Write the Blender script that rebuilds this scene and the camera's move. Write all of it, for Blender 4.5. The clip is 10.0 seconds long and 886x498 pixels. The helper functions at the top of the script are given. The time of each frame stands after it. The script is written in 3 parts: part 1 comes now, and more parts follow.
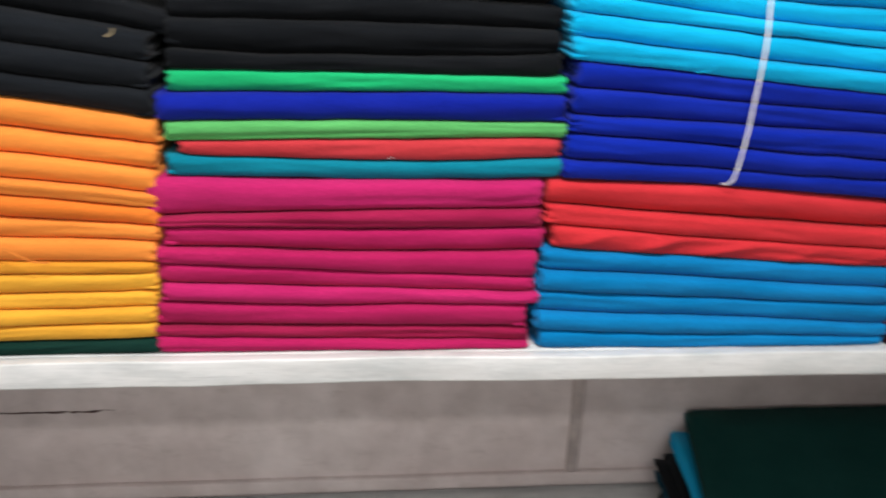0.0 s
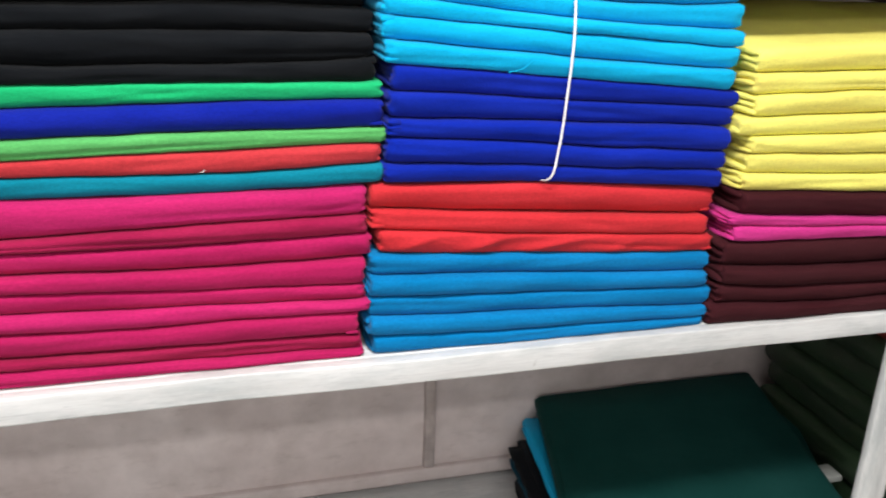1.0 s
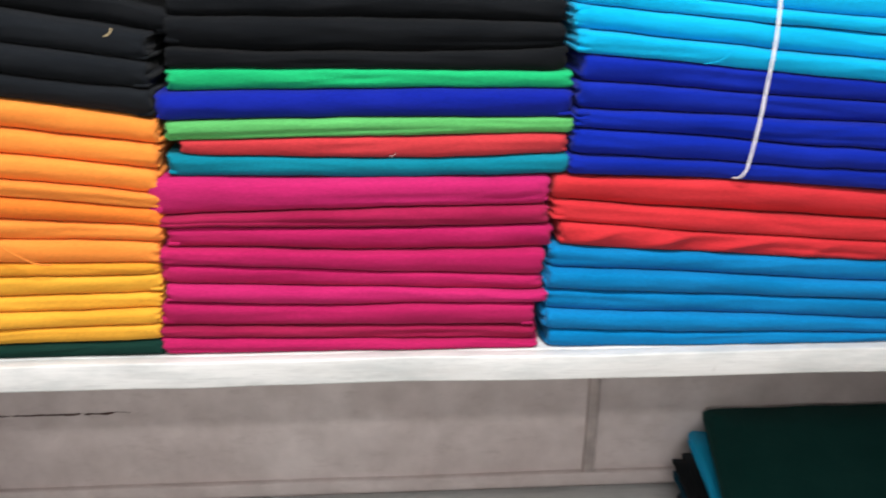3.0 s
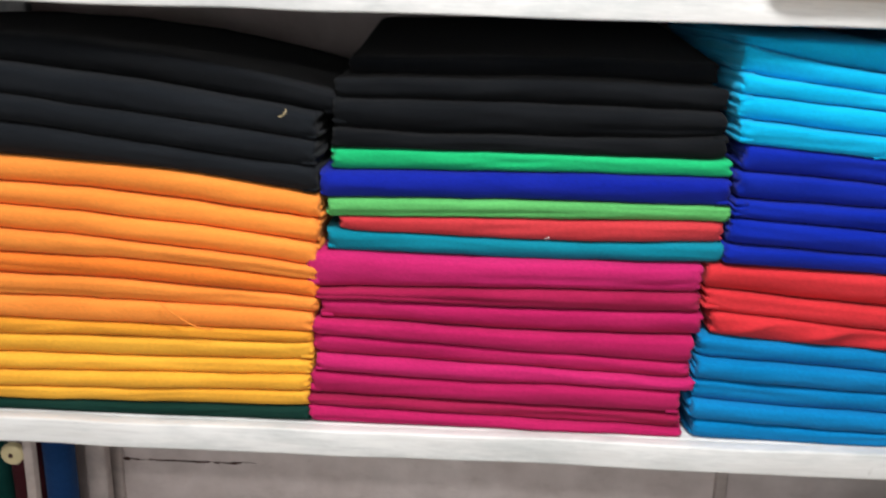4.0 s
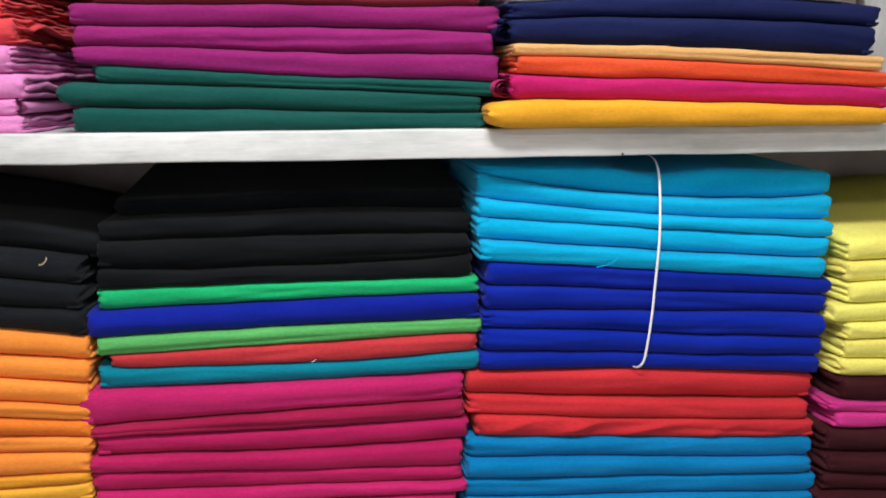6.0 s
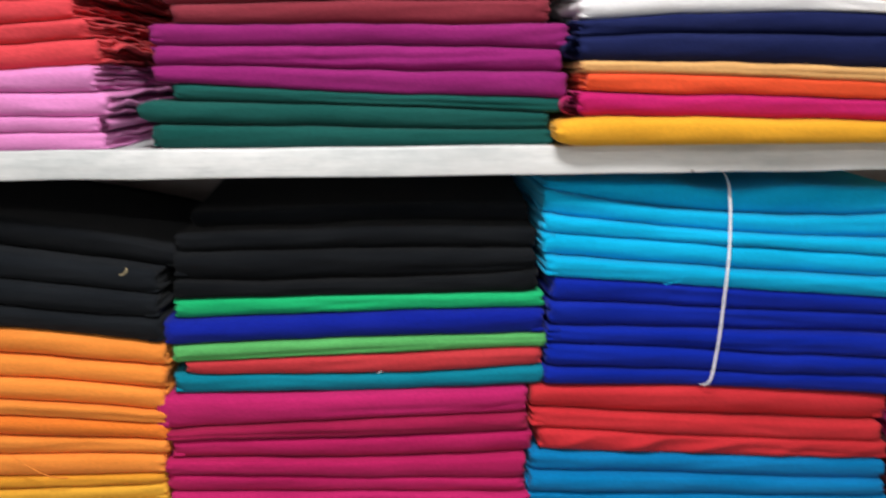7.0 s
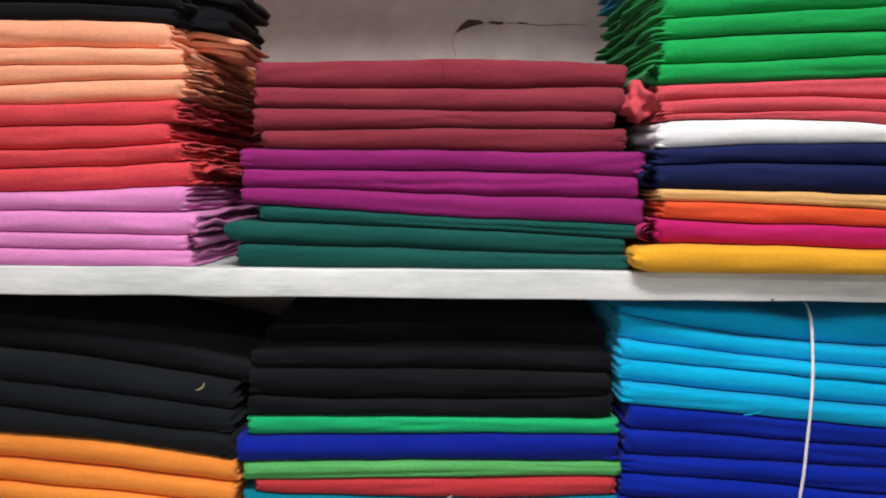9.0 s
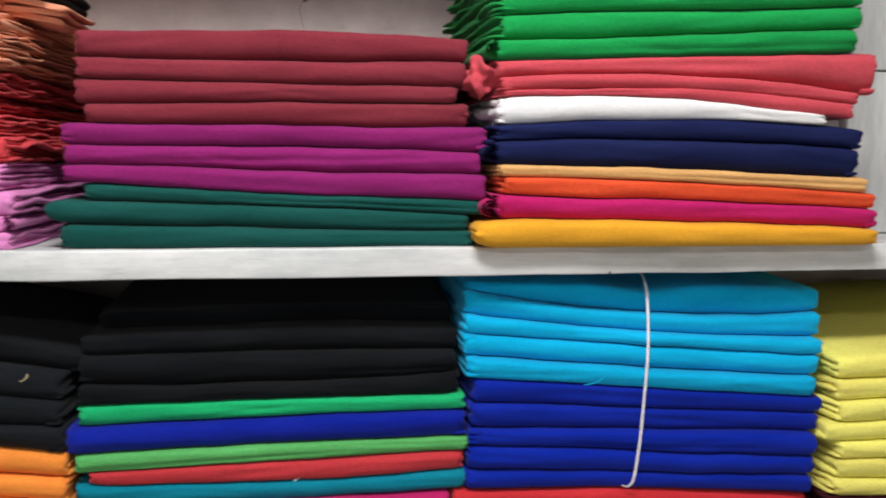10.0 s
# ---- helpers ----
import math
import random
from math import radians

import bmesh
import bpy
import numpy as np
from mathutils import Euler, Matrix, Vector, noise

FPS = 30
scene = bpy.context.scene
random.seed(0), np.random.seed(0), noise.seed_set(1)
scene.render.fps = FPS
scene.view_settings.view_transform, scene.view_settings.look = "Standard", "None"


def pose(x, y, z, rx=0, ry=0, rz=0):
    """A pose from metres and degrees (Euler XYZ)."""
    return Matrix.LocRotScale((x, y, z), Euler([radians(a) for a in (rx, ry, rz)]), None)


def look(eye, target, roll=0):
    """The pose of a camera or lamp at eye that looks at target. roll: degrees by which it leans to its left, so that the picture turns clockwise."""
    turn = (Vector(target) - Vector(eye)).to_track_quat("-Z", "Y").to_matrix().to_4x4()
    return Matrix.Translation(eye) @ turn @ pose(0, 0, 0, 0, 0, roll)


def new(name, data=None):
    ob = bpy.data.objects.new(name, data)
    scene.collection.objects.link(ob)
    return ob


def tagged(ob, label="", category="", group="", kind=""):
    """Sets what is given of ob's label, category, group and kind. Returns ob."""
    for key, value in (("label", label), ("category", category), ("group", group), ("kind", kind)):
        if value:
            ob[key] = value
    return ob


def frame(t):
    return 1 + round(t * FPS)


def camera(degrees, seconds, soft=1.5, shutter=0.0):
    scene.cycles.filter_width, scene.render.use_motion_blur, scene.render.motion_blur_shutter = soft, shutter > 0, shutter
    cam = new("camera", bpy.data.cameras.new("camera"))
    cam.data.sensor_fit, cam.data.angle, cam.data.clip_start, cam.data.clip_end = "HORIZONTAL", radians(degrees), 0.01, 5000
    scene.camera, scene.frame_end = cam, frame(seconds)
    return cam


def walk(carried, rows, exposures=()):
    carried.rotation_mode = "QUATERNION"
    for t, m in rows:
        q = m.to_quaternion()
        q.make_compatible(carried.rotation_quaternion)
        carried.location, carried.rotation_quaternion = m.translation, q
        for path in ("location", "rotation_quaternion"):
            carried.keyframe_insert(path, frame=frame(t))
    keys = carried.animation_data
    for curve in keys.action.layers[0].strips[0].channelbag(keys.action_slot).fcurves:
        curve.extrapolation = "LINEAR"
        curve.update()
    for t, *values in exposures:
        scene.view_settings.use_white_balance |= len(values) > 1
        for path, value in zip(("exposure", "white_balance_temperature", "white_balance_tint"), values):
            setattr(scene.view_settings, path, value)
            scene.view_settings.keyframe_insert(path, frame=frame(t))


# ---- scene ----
cam = camera(54.1, 10.0, soft=1.9, shutter=0.5)
PATH = [
    (0, (0.096, -0.015, 1.549), (0.324, 1.856, 0.88), 2.3),
    (0.4, (0.15, -0.013, 1.554), (0.545, 1.818, 0.853), 1.7),
    (0.5, (0.155, -0.011, 1.555), (0.57, 1.816, 0.857), 1.7),
    (1, (0.146, -0.003, 1.563), (0.671, 1.804, 0.884), 1.9),
    (1.5, (0.171, -0.012, 1.558), (0.771, 1.778, 0.898), 2.4),
    (1.8, (0.183, -0.026, 1.565), (0.79, 1.768, 0.923), 1.9),
    (2, (0.178, -0.034, 1.567), (0.753, 1.774, 0.935), 1.0),
    (2.5, (0.158, -0.021, 1.558), (0.545, 1.832, 0.913), 0.6),
    (3, (0.117, -0.004, 1.543), (0.293, 1.872, 0.872), 1.2),
    (3.2, (0.105, 0.006, 1.54), (0.228, 1.889, 0.878), 1.5),
    (4.3, (0.053, -0.003, 1.591), (-0.019, 1.923, 1.057), 1.7),
    (4.5, (0.065, -0.009, 1.593), (0.049, 1.925, 1.083), 1.7),
    (5, (0.127, -0.028, 1.603), (0.274, 1.916, 1.155), 0.6),
    (5.5, (0.161, -0.038, 1.62), (0.402, 1.91, 1.236), -0.0),
    (5.7, (0.167, -0.048, 1.625), (0.424, 1.902, 1.262), -0.3),
    (6.8, (0.174, -0.062, 1.666), (0.346, 1.885, 1.238), -0.8),
    (7, (0.172, -0.059, 1.668), (0.273, 1.897, 1.267), -0.4),
    (7.5, (0.174, -0.07, 1.68), (0.177, 1.92, 1.479), 0.4),
    (8, (0.177, -0.088, 1.686), (0.123, 1.912, 1.59), 0.7),
    (8.2, (0.171, -0.069, 1.685), (0.088, 1.926, 1.561), 0.5),
    (8.5, (0.155, -0.056, 1.682), (0.06, 1.934, 1.506), 0.6),
    (9, (0.151, -0.061, 1.683), (0.123, 1.933, 1.531), 0.4),
    (9.5, (0.164, -0.062, 1.689), (0.293, 1.927, 1.531), 0.0),
    (9.6, (0.167, -0.059, 1.689), (0.326, 1.927, 1.512), 0.0),
    (10, (0.184, -0.047, 1.688), (0.449, 1.924, 1.473), 0.3),
]
walk(cam, [(t, look(eye, target, roll)) for t, eye, target, roll in PATH],
     [(0.0, -0.17), (0.5, 0.03), (1.0, 0.06), (1.5, -0.05), (2.0, -0.13), (2.5, -0.09), (3.0, 0.02), (4.3, -0.13),
      (5.0, -0.05), (5.5, -0.32), (7.0, -0.44), (8.0, -0.52), (8.5, -0.54), (9.5, -0.61), (10.0, -0.58)])

# ---- world and lamps ----
world = bpy.data.worlds.new("world")
world.use_nodes = True
world.node_tree.nodes["Background"].inputs[0].default_value = (0.9, 0.95, 1.0, 1)
world.node_tree.nodes["Background"].inputs[1].default_value = 0.03
scene.world = world


def area_lamp(place, target, width, depth, watts, colour):
    data = bpy.data.lights.new("ceiling_lamp", "AREA")
    data.shape, data.size, data.size_y, data.energy, data.color = "RECTANGLE", width, depth, watts, colour
    ob = new("ceiling_lamp", data)
    ob.matrix_world = look(place, target)
    return ob


area_lamp((0.16, 0.06, 2.64), (0.22, 0.25, 0.0), 0.5, 0.22, 41, (1.0, 0.97, 0.95))
# unseen second lamp, added as soft fill from behind the viewpoint
area_lamp((0.20, -1.40, 2.64), (0.20, -1.0, 0.0), 1.2, 0.10, 26, (1.0, 0.97, 0.95))
# low fill added before the closed south wall, to brighten the lower back wall
area_lamp((-0.2, -2.55, 1.15), (0.0, 1.0, 0.95), 2.6, 1.7, 22, (0.95, 0.96, 1.0))

# ---- materials ----


def lin(c):
    return [((v / 255 + 0.055) / 1.055) ** 2.4 if v > 10 else v / 255 / 12.92 for v in c]


class Mat:
    """A small helper that wires one principled material."""

    def __init__(self, name, rough=0.8, metal=0.0):
        self.m = bpy.data.materials.new(name)
        self.m.use_nodes = True
        self.t = self.m.node_tree
        self.b = self.t.nodes["Principled BSDF"]
        self.b.inputs["Roughness"].default_value = rough
        self.b.inputs["Metallic"].default_value = metal
        self.co = self.add("ShaderNodeTexCoord").outputs["Object"]

    def add(self, kind, **values):
        n = self.t.nodes.new(kind)
        for k, v in values.items():
            n.inputs[k].default_value = v
        return n

    def link(self, a, b):
        self.t.links.new(a, b)

    def scaled(self, sx, sy, sz):
        n = self.add("ShaderNodeMapping")
        n.inputs["Scale"].default_value = (sx, sy, sz)
        self.link(self.co, n.inputs["Vector"])
        return n.outputs[0]

    def noise(self, scale, detail=4, vec=None, rough=0.55):
        n = self.add("ShaderNodeTexNoise", Scale=scale, Detail=detail, Roughness=rough)
        self.link(vec or self.co, n.inputs["Vector"])
        return n.outputs["Fac"]

    def ramp(self, fac, a, b, lo=0.3, hi=0.7):
        n = self.add("ShaderNodeValToRGB")
        n.color_ramp.elements[0].position, n.color_ramp.elements[1].position = lo, hi
        n.color_ramp.elements[0].color, n.color_ramp.elements[1].color = (*a, 1), (*b, 1)
        self.link(fac, n.inputs[0])
        return n.outputs[0]

    def mix(self, a, b, fac, kind="MIX"):
        n = self.t.nodes.new("ShaderNodeMix")
        n.data_type, n.blend_type = "RGBA", kind
        for sock, v in ((n.inputs[0], fac), (n.inputs[6], a), (n.inputs[7], b)):
            if isinstance(v, (int, float)):
                sock.default_value = v
            elif isinstance(v, (tuple, list)):
                sock.default_value = (*v, 1)
            else:
                self.link(v, sock)
        return n.outputs[2]

    def bump(self, *layers):
        prev = None
        for height, strength, dist in layers:
            n = self.add("ShaderNodeBump", Strength=strength, Distance=dist)
            self.link(height, n.inputs["Height"])
            if prev:
                self.link(prev, n.inputs["Normal"])
            prev = n.outputs[0]
        self.link(prev, self.b.inputs["Normal"])

    def colour(self, c):
        if isinstance(c, (tuple, list)):
            self.b.inputs["Base Color"].default_value = (*c, 1)
        else:
            self.link(c, self.b.inputs["Base Color"])
        return self.m


def cloth_material(name, rgb, sheen=0.03, relief=1.0, grain=0.75):
    """Plain dyed cotton: fine weave, soft wrinkles along the fold, slight fading."""
    m = Mat(name, 0.88)
    base = lin(rgb)
    dark, light = [v * 0.86 for v in base], [min(0.9, v * 1.07 + 0.004) for v in base]
    fade = m.ramp(m.noise(9, 5, m.scaled(1, 1, 4)), dark, light, 0.3, 0.72)
    fine = m.ramp(m.noise(330, 3, m.scaled(0.7, 1, 1.6)), [0.74] * 3, [1.14] * 3, 0.25, 0.75)
    col = m.mix(fade, fine, grain, "MULTIPLY")
    info = m.add("ShaderNodeObjectInfo")
    vary = m.ramp(info.outputs["Random"], [0.93] * 3, [1.05] * 3, 0.0, 1.0)
    col = m.mix(col, vary, 1.0, "MULTIPLY")
    m.b.inputs["Sheen Weight"].default_value = sheen
    m.b.inputs["Sheen Roughness"].default_value = 0.5
    m.b.inputs["Specular IOR Level"].default_value = 0.06
    weave = m.noise(900, 1)
    wrinkle = m.noise(11, 3, m.scaled(1.0, 1.0, 2.6))
    crease = m.noise(34, 3, m.scaled(0.6, 1.0, 2.0))
    m.bump((wrinkle, 0.16 * relief, 0.006), (crease, 0.22 * relief, 0.003), (weave, 0.5, 0.0010))
    return m.colour(col)


CLOTH = {}
for key, rgb in dict(
    black=(14, 17, 21), orange=(242, 142, 60), amber=(242, 174, 58), bottle=(16, 52, 45), emerald=(25, 172, 107),
    royal=(11, 31, 147), leaf=(88, 172, 96), red=(194, 57, 64), teal=(4, 126, 150), pink=(178, 29, 91),
    cyan=(4, 174, 224), sapphire=(6, 36, 156), scarlet=(196, 46, 54), azure=(0, 122, 184), lemon=(246, 232, 118),
    wine=(62, 24, 30), magenta=(206, 54, 138), peach=(244, 164, 130), coral=(208, 68, 76), lilac=(214, 132, 190),
    maroon=(130, 47, 60), purple=(137, 32, 105), pine=(20, 80, 75), green=(22, 150, 74), rose=(204, 78, 90),
    white=(244, 244, 248), navy=(24, 32, 76), tan=(224, 172, 110), vermilion=(230, 84, 48), fuchsia=(180, 28, 100),
    marigold=(238, 170, 48), turquoise=(14, 140, 164), forest=(14, 62, 58), crimson=(157, 27, 73), rosepink=(184, 34, 101), tangerine=(228, 122, 44), ochre=(222, 150, 46), charcoal=(21, 25, 30), petrol=(8, 68, 88), denim=(20, 58, 106), rosewood=(96, 44, 52)).items():
    CLOTH[key] = cloth_material("cloth_" + key, rgb, sheen=0.04 if max(rgb) < 40 else 0.01 if max(rgb) < 80 else 0.06, grain=0.3 if min(rgb) > 200 else 0.5 if sum(rgb) > 400 else 0.7)


def painted_wood(name, sx, sy, sz):
    """White paint brushed along the board, with greyish smudges, thin spots and chips."""
    m = Mat(name, 0.5)
    streak = m.noise(5, 5, m.scaled(sx, sy, sz))
    smudge = m.noise(4.5, 6, m.scaled(0.5 + sx * 0.3, 0.5 + sy * 0.2, 0.5 + sz * 0.2), 0.68)
    col = m.ramp(streak, (0.57, 0.575, 0.57), (0.71, 0.72, 0.72), 0.34, 0.60)
    col = m.mix(col, (0.40, 0.435, 0.44), m.ramp(smudge, (0, 0, 0), (0.8, 0.8, 0.8), 0.47, 0.66))
    scratch = m.noise(16, 6, m.scaled(sx * 1.4, sy * 2.2, sz * 2.2), 0.75)
    col = m.mix(col, (0.40, 0.41, 0.42), m.ramp(scratch, (0, 0, 0), (0.4, 0.4, 0.4), 0.54, 0.66))
    col = m.mix(col, (0.76, 0.765, 0.77), m.ramp(scratch, (0.4, 0.4, 0.4), (0, 0, 0), 0.34, 0.44))
    spots = m.ramp(m.noise(38, 3), (0, 0, 0), (0.6, 0.6, 0.6), 0.72, 0.80)
    col = m.mix(col, (0.34, 0.33, 0.32), spots)
    m.bump((streak, 0.22, 0.002), (m.noise(60, 3), 0.2, 0.001))
    return m.colour(col)


def wall_paint():
    """Matt distemper with damp stains and trowel marks."""
    m = Mat("wall_paint", 0.9)
    big = m.noise(2.3, 6, None, 0.65)
    mid = m.noise(14, 5)
    col = m.ramp(big, (0.60, 0.51, 0.492), (0.73, 0.65, 0.636), 0.3, 0.68)
    col = m.mix(col, m.ramp(mid, (0.80, 0.79, 0.78), (1.05, 1.05, 1.05)), 0.9, "MULTIPLY")
    grime = m.noise(55, 4, m.scaled(0.35, 1.0, 1.0), 0.7)
    col = m.mix(col, m.ramp(grime, (0.62, 0.58, 0.56), (1.0, 1.0, 1.0), 0.30, 0.44), 0.24, "MULTIPLY")
    m.bump((big, 0.3, 0.01), (mid, 0.25, 0.003), (m.noise(160, 2), 0.15, 0.0006))
    return m.colour(col)


def plain(name, rgb, rough=0.6, scale=20, metal=0.0, spread=0.12):
    m = Mat(name, rough, metal)
    base = lin(rgb)
    n = m.noise(scale, 5)
    m.bump((n, 0.25, 0.003))
    return m.colour(m.ramp(n, [v * (1 - spread) for v in base], [min(0.9, v * (1 + spread)) for v in base]))


def film_wrap(name, rgb):
    """Folded garments under clear crinkled plastic film."""
    m = Mat(name, 0.55)
    base = lin(rgb)
    n = m.noise(5, 5, m.scaled(1, 1, 5))
    crinkle = m.noise(30, 6, m.scaled(1.6, 0.7, 3.4), 0.75)
    m.b.inputs["Coat Weight"].default_value = 0.4
    m.b.inputs["Coat Roughness"].default_value = 0.16
    m.bump((n, 0.6, 0.012), (crinkle, 1.0, 0.010))
    return m.colour(m.ramp(n, [v * 0.7 for v in base], [v * 1.2 for v in base]))


PAINT, POST_PAINT, WALL = painted_wood("painted_wood", 1.0, 5, 11), painted_wood("painted_post", 11, 11, 1.0), wall_paint()
STRING = plain("string_fibre", (236, 238, 242), 0.8, 300)
THREAD = plain("thread_fibre", (206, 186, 140), 0.8, 300)
SOOT = plain("crack_dirt", (84, 60, 54), 0.95, 90, 0, 0.4)
INK = plain("pencil_grey", (158, 158, 156), 0.8, 200)
GREEN_FILM = film_wrap("green_film", (28, 54, 26))
RED_FILM = film_wrap("red_film", (150, 36, 22))
WINE_FILM = film_wrap("wine_film", (58, 20, 26))
CARD = plain("white_card", (150, 153, 149), 0.7, 30)
LABEL_DARK = plain("label_print", (40, 36, 44), 0.4, 60)
LABEL_PALE = plain("label_pale", (98, 96, 96), 0.4, 60)
LABEL_BLUE = plain("label_blue", (52, 52, 92), 0.4, 60)
STRIP = plain("strip_paint", (176, 164, 160), 0.85, 30, 0, 0.2)
# unseen floor, made pale to bounce light onto the lower wall
FLOOR = plain("pale_floor", (190, 187, 182), 0.5, 8)
CEIL = plain("ceiling_paint", (225, 224, 220), 0.9, 6)
ROOM = plain("room_paint", (205, 202, 196), 0.9, 5)
CREAM = plain("cream_plastic", (196, 182, 142), 0.45, 30)

# ---- mesh helpers ----


def solid(name, bm, material, parent=None, label="", smooth=True):
    mesh = bpy.data.meshes.new(name)
    bmesh.ops.recalc_face_normals(bm, faces=bm.faces)
    bm.to_mesh(mesh)
    bm.free()
    mesh.materials.append(material)
    for p in mesh.polygons:
        p.use_smooth = smooth
    ob = new(name, mesh)
    if parent:
        ob.parent = parent
    if label:
        ob["label"] = label
    return ob


part = solid


def box_bm(x0, x1, y0, y1, z0, z1, bevel=0.0, wobble=0.0, cuts=0, seed=0):
    bm = bmesh.new()
    bmesh.ops.create_cube(bm, size=1.0)
    for v in bm.verts:
        v.co = Vector(((x0 + x1) / 2 + v.co.x * (x1 - x0), (y0 + y1) / 2 + v.co.y * (y1 - y0), (z0 + z1) / 2 + v.co.z * (z1 - z0)))
    if bevel:
        bmesh.ops.bevel(bm, geom=bm.edges[:], offset=bevel, segments=2, affect="EDGES", profile=0.6)
    if cuts:
        long = max((x1 - x0, 0), (y1 - y0, 1), (z1 - z0, 2))[1]
        lo, hi = ((x0, x1), (y0, y1), (z0, z1))[long]
        for i in range(1, cuts):
            co, no = [0, 0, 0], [0, 0, 0]
            co[long], no[long] = lo + (hi - lo) * i / cuts, 1
            bmesh.ops.bisect_plane(bm, geom=bm.verts[:] + bm.edges[:] + bm.faces[:], plane_co=co, plane_no=no)
    if wobble:
        for v in bm.verts:
            v.co += noise.noise_vector(v.co * 9 + Vector((seed, 3, 7))) * wobble
    return bm


def loft_bm(rings, cap=True):
    """A closed skin through rings of equal length."""
    bm = bmesh.new()
    rows = [[bm.verts.new(p) for p in ring] for ring in rings]
    n = len(rows[0])
    for a, b in zip(rows, rows[1:]):
        for i in range(n):
            bm.faces.new((a[i], a[(i + 1) % n], b[(i + 1) % n], b[i]))
    if cap:
        for ring in (rows[0], rows[-1]):
            c = bm.verts.new(sum((v.co for v in ring), Vector()) / n)
            for i in range(n):
                bm.faces.new((ring[i], ring[(i + 1) % n], c))
    return bm


def tube_bm(points, radius, sides=8, flat=1.0):
    """A round or flattened cord along points, which are smoothed."""
    pts = [Vector(p) for p in points]
    fine = []
    for i in range(len(pts) - 1):
        p0, p1, p2, p3 = pts[max(i - 1, 0)], pts[i], pts[i + 1], pts[min(i + 2, len(pts) - 1)]
        for k in range(6):
            t = k / 6
            fine.append(0.5 * (2 * p1 + (p2 - p0) * t + (2 * p0 - 5 * p1 + 4 * p2 - p3) * t * t + (3 * p1 - p0 - 3 * p2 + p3) * t ** 3))
    fine.append(pts[-1])
    rings = []
    for i, p in enumerate(fine):
        d = (fine[min(i + 1, len(fine) - 1)] - fine[max(i - 1, 0)]).normalized()
        a = d.cross(Vector((0, 1, 0)))
        a = a.normalized() if a.length > 1e-4 else Vector((1, 0, 0))
        b = d.cross(a)
        rings.append([p + a * math.cos(2 * math.pi * k / sides) * radius + b * math.sin(2 * math.pi * k / sides) * radius * flat for k in range(sides)])
    return loft_bm(rings)


# ---- room ----
SHELF_FRONT, BACK = 0.90, 1.43
for name, b, m in (
    ("floor", (-2.6, 2.9, -2.6, 1.6, -0.1, 0.0), FLOOR),
    ("ceiling", (-2.6, 2.9, -2.6, 1.6, 2.7, 2.8), CEIL),
    ("wall_south", (-2.6, 2.9, -2.7, -2.6, 0.0, 2.7), ROOM),
    ("wall_west", (-2.7, -2.6, -2.7, 1.6, 0.0, 2.7), ROOM),
    ("wall_east", (2.9, 3.0, -2.7, 1.6, 0.0, 2.7), ROOM),
    ("wall_north", (-2.6, 2.9, BACK, BACK + 0.12, 0.0, 2.7), WALL),
):
    tagged(solid(name, box_bm(*b), m, smooth=False), "plain painted shop " + name.split("_")[0], name.split("_")[0], kind="structure")

# upright cover strips on the back wall
for x, w in ((0.545, 0.021), (-0.576, 0.020)):
    bm = box_bm(x - w / 2, x + w / 2, BACK - 0.012, BACK + 0.01, 0.566, 1.045, 0.003, 0.0016, 10, x)
    tagged(solid("trim", bm, STRIP), "painted cover strip over a wall joint", "trim", kind="structure")
bm = box_bm(-2.0, 1.9, BACK - 0.014, BACK + 0.01, 0.538, 0.566, 0.004, 0.0015, 40, 5)
tagged(solid("trim", bm, WALL), "painted batten along the foot of the back wall", "trim", kind="structure")

# dark flaking cracks in the wall paint


def crack(x0, x1, z, seed, tail, thick=1.0):
    rnd = random.Random(seed)
    bm = bmesh.new()
    x = x0
    while x < x1:
        w = rnd.uniform(0.006, 0.030)
        h = rnd.choice((0.0006, 0.0008, 0.0010, 0.0030, 0.0042)) * thick * (1.0 if x < x0 + 0.12 else 0.6)
        n = 9
        ring = []
        for k in range(n):
            a = 2 * math.pi * k / n
            r = 0.75 + 0.5 * rnd.random()
            ring.append((x + w / 2 + math.cos(a) * w * 0.62 * r, z + rnd.uniform(-0.001, 0.001) + math.sin(a) * h * r))
        front = [bm.verts.new((p, BACK - 0.0022, q)) for p, q in ring]
        back = [bm.verts.new((p, BACK + 0.001, q)) for p, q in ring]
        bm.faces.new(front)
        for k in range(n):
            bm.faces.new((front[k], front[(k + 1) % n], back[(k + 1) % n], back[k]))
        x += w * rnd.uniform(0.9, 1.5)
    ob = tagged(solid("wall_crack", bm, SOOT, smooth=False), "dark flaking crack in the wall paint", "crack", kind="structure")
    part("hairline", tube_bm(tail, 0.0004, 5), SOOT, ob)
    return ob


crack(-0.566, -0.355, 0.719, 3, [(-0.36, BACK - 0.001, 0.721), (-0.335, BACK - 0.001, 0.722), (-0.315, BACK - 0.001, 0.720)], 0.65)
upper_crack = crack(0.185, 0.256, 1.953, 8, [(0.160, BACK - 0.001, 1.948), (0.149, BACK - 0.001, 1.938), (0.143, BACK - 0.001, 1.92), (0.150, BACK - 0.001, 1.895)], 0.8)
part("hairline", tube_bm([(0.256, BACK - 0.001, 1.952), (0.30, BACK - 0.001, 1.949), (0.34, BACK - 0.001, 1.951), (0.371, BACK - 0.001, 1.949)], 0.0005, 5), SOOT, upper_crack)
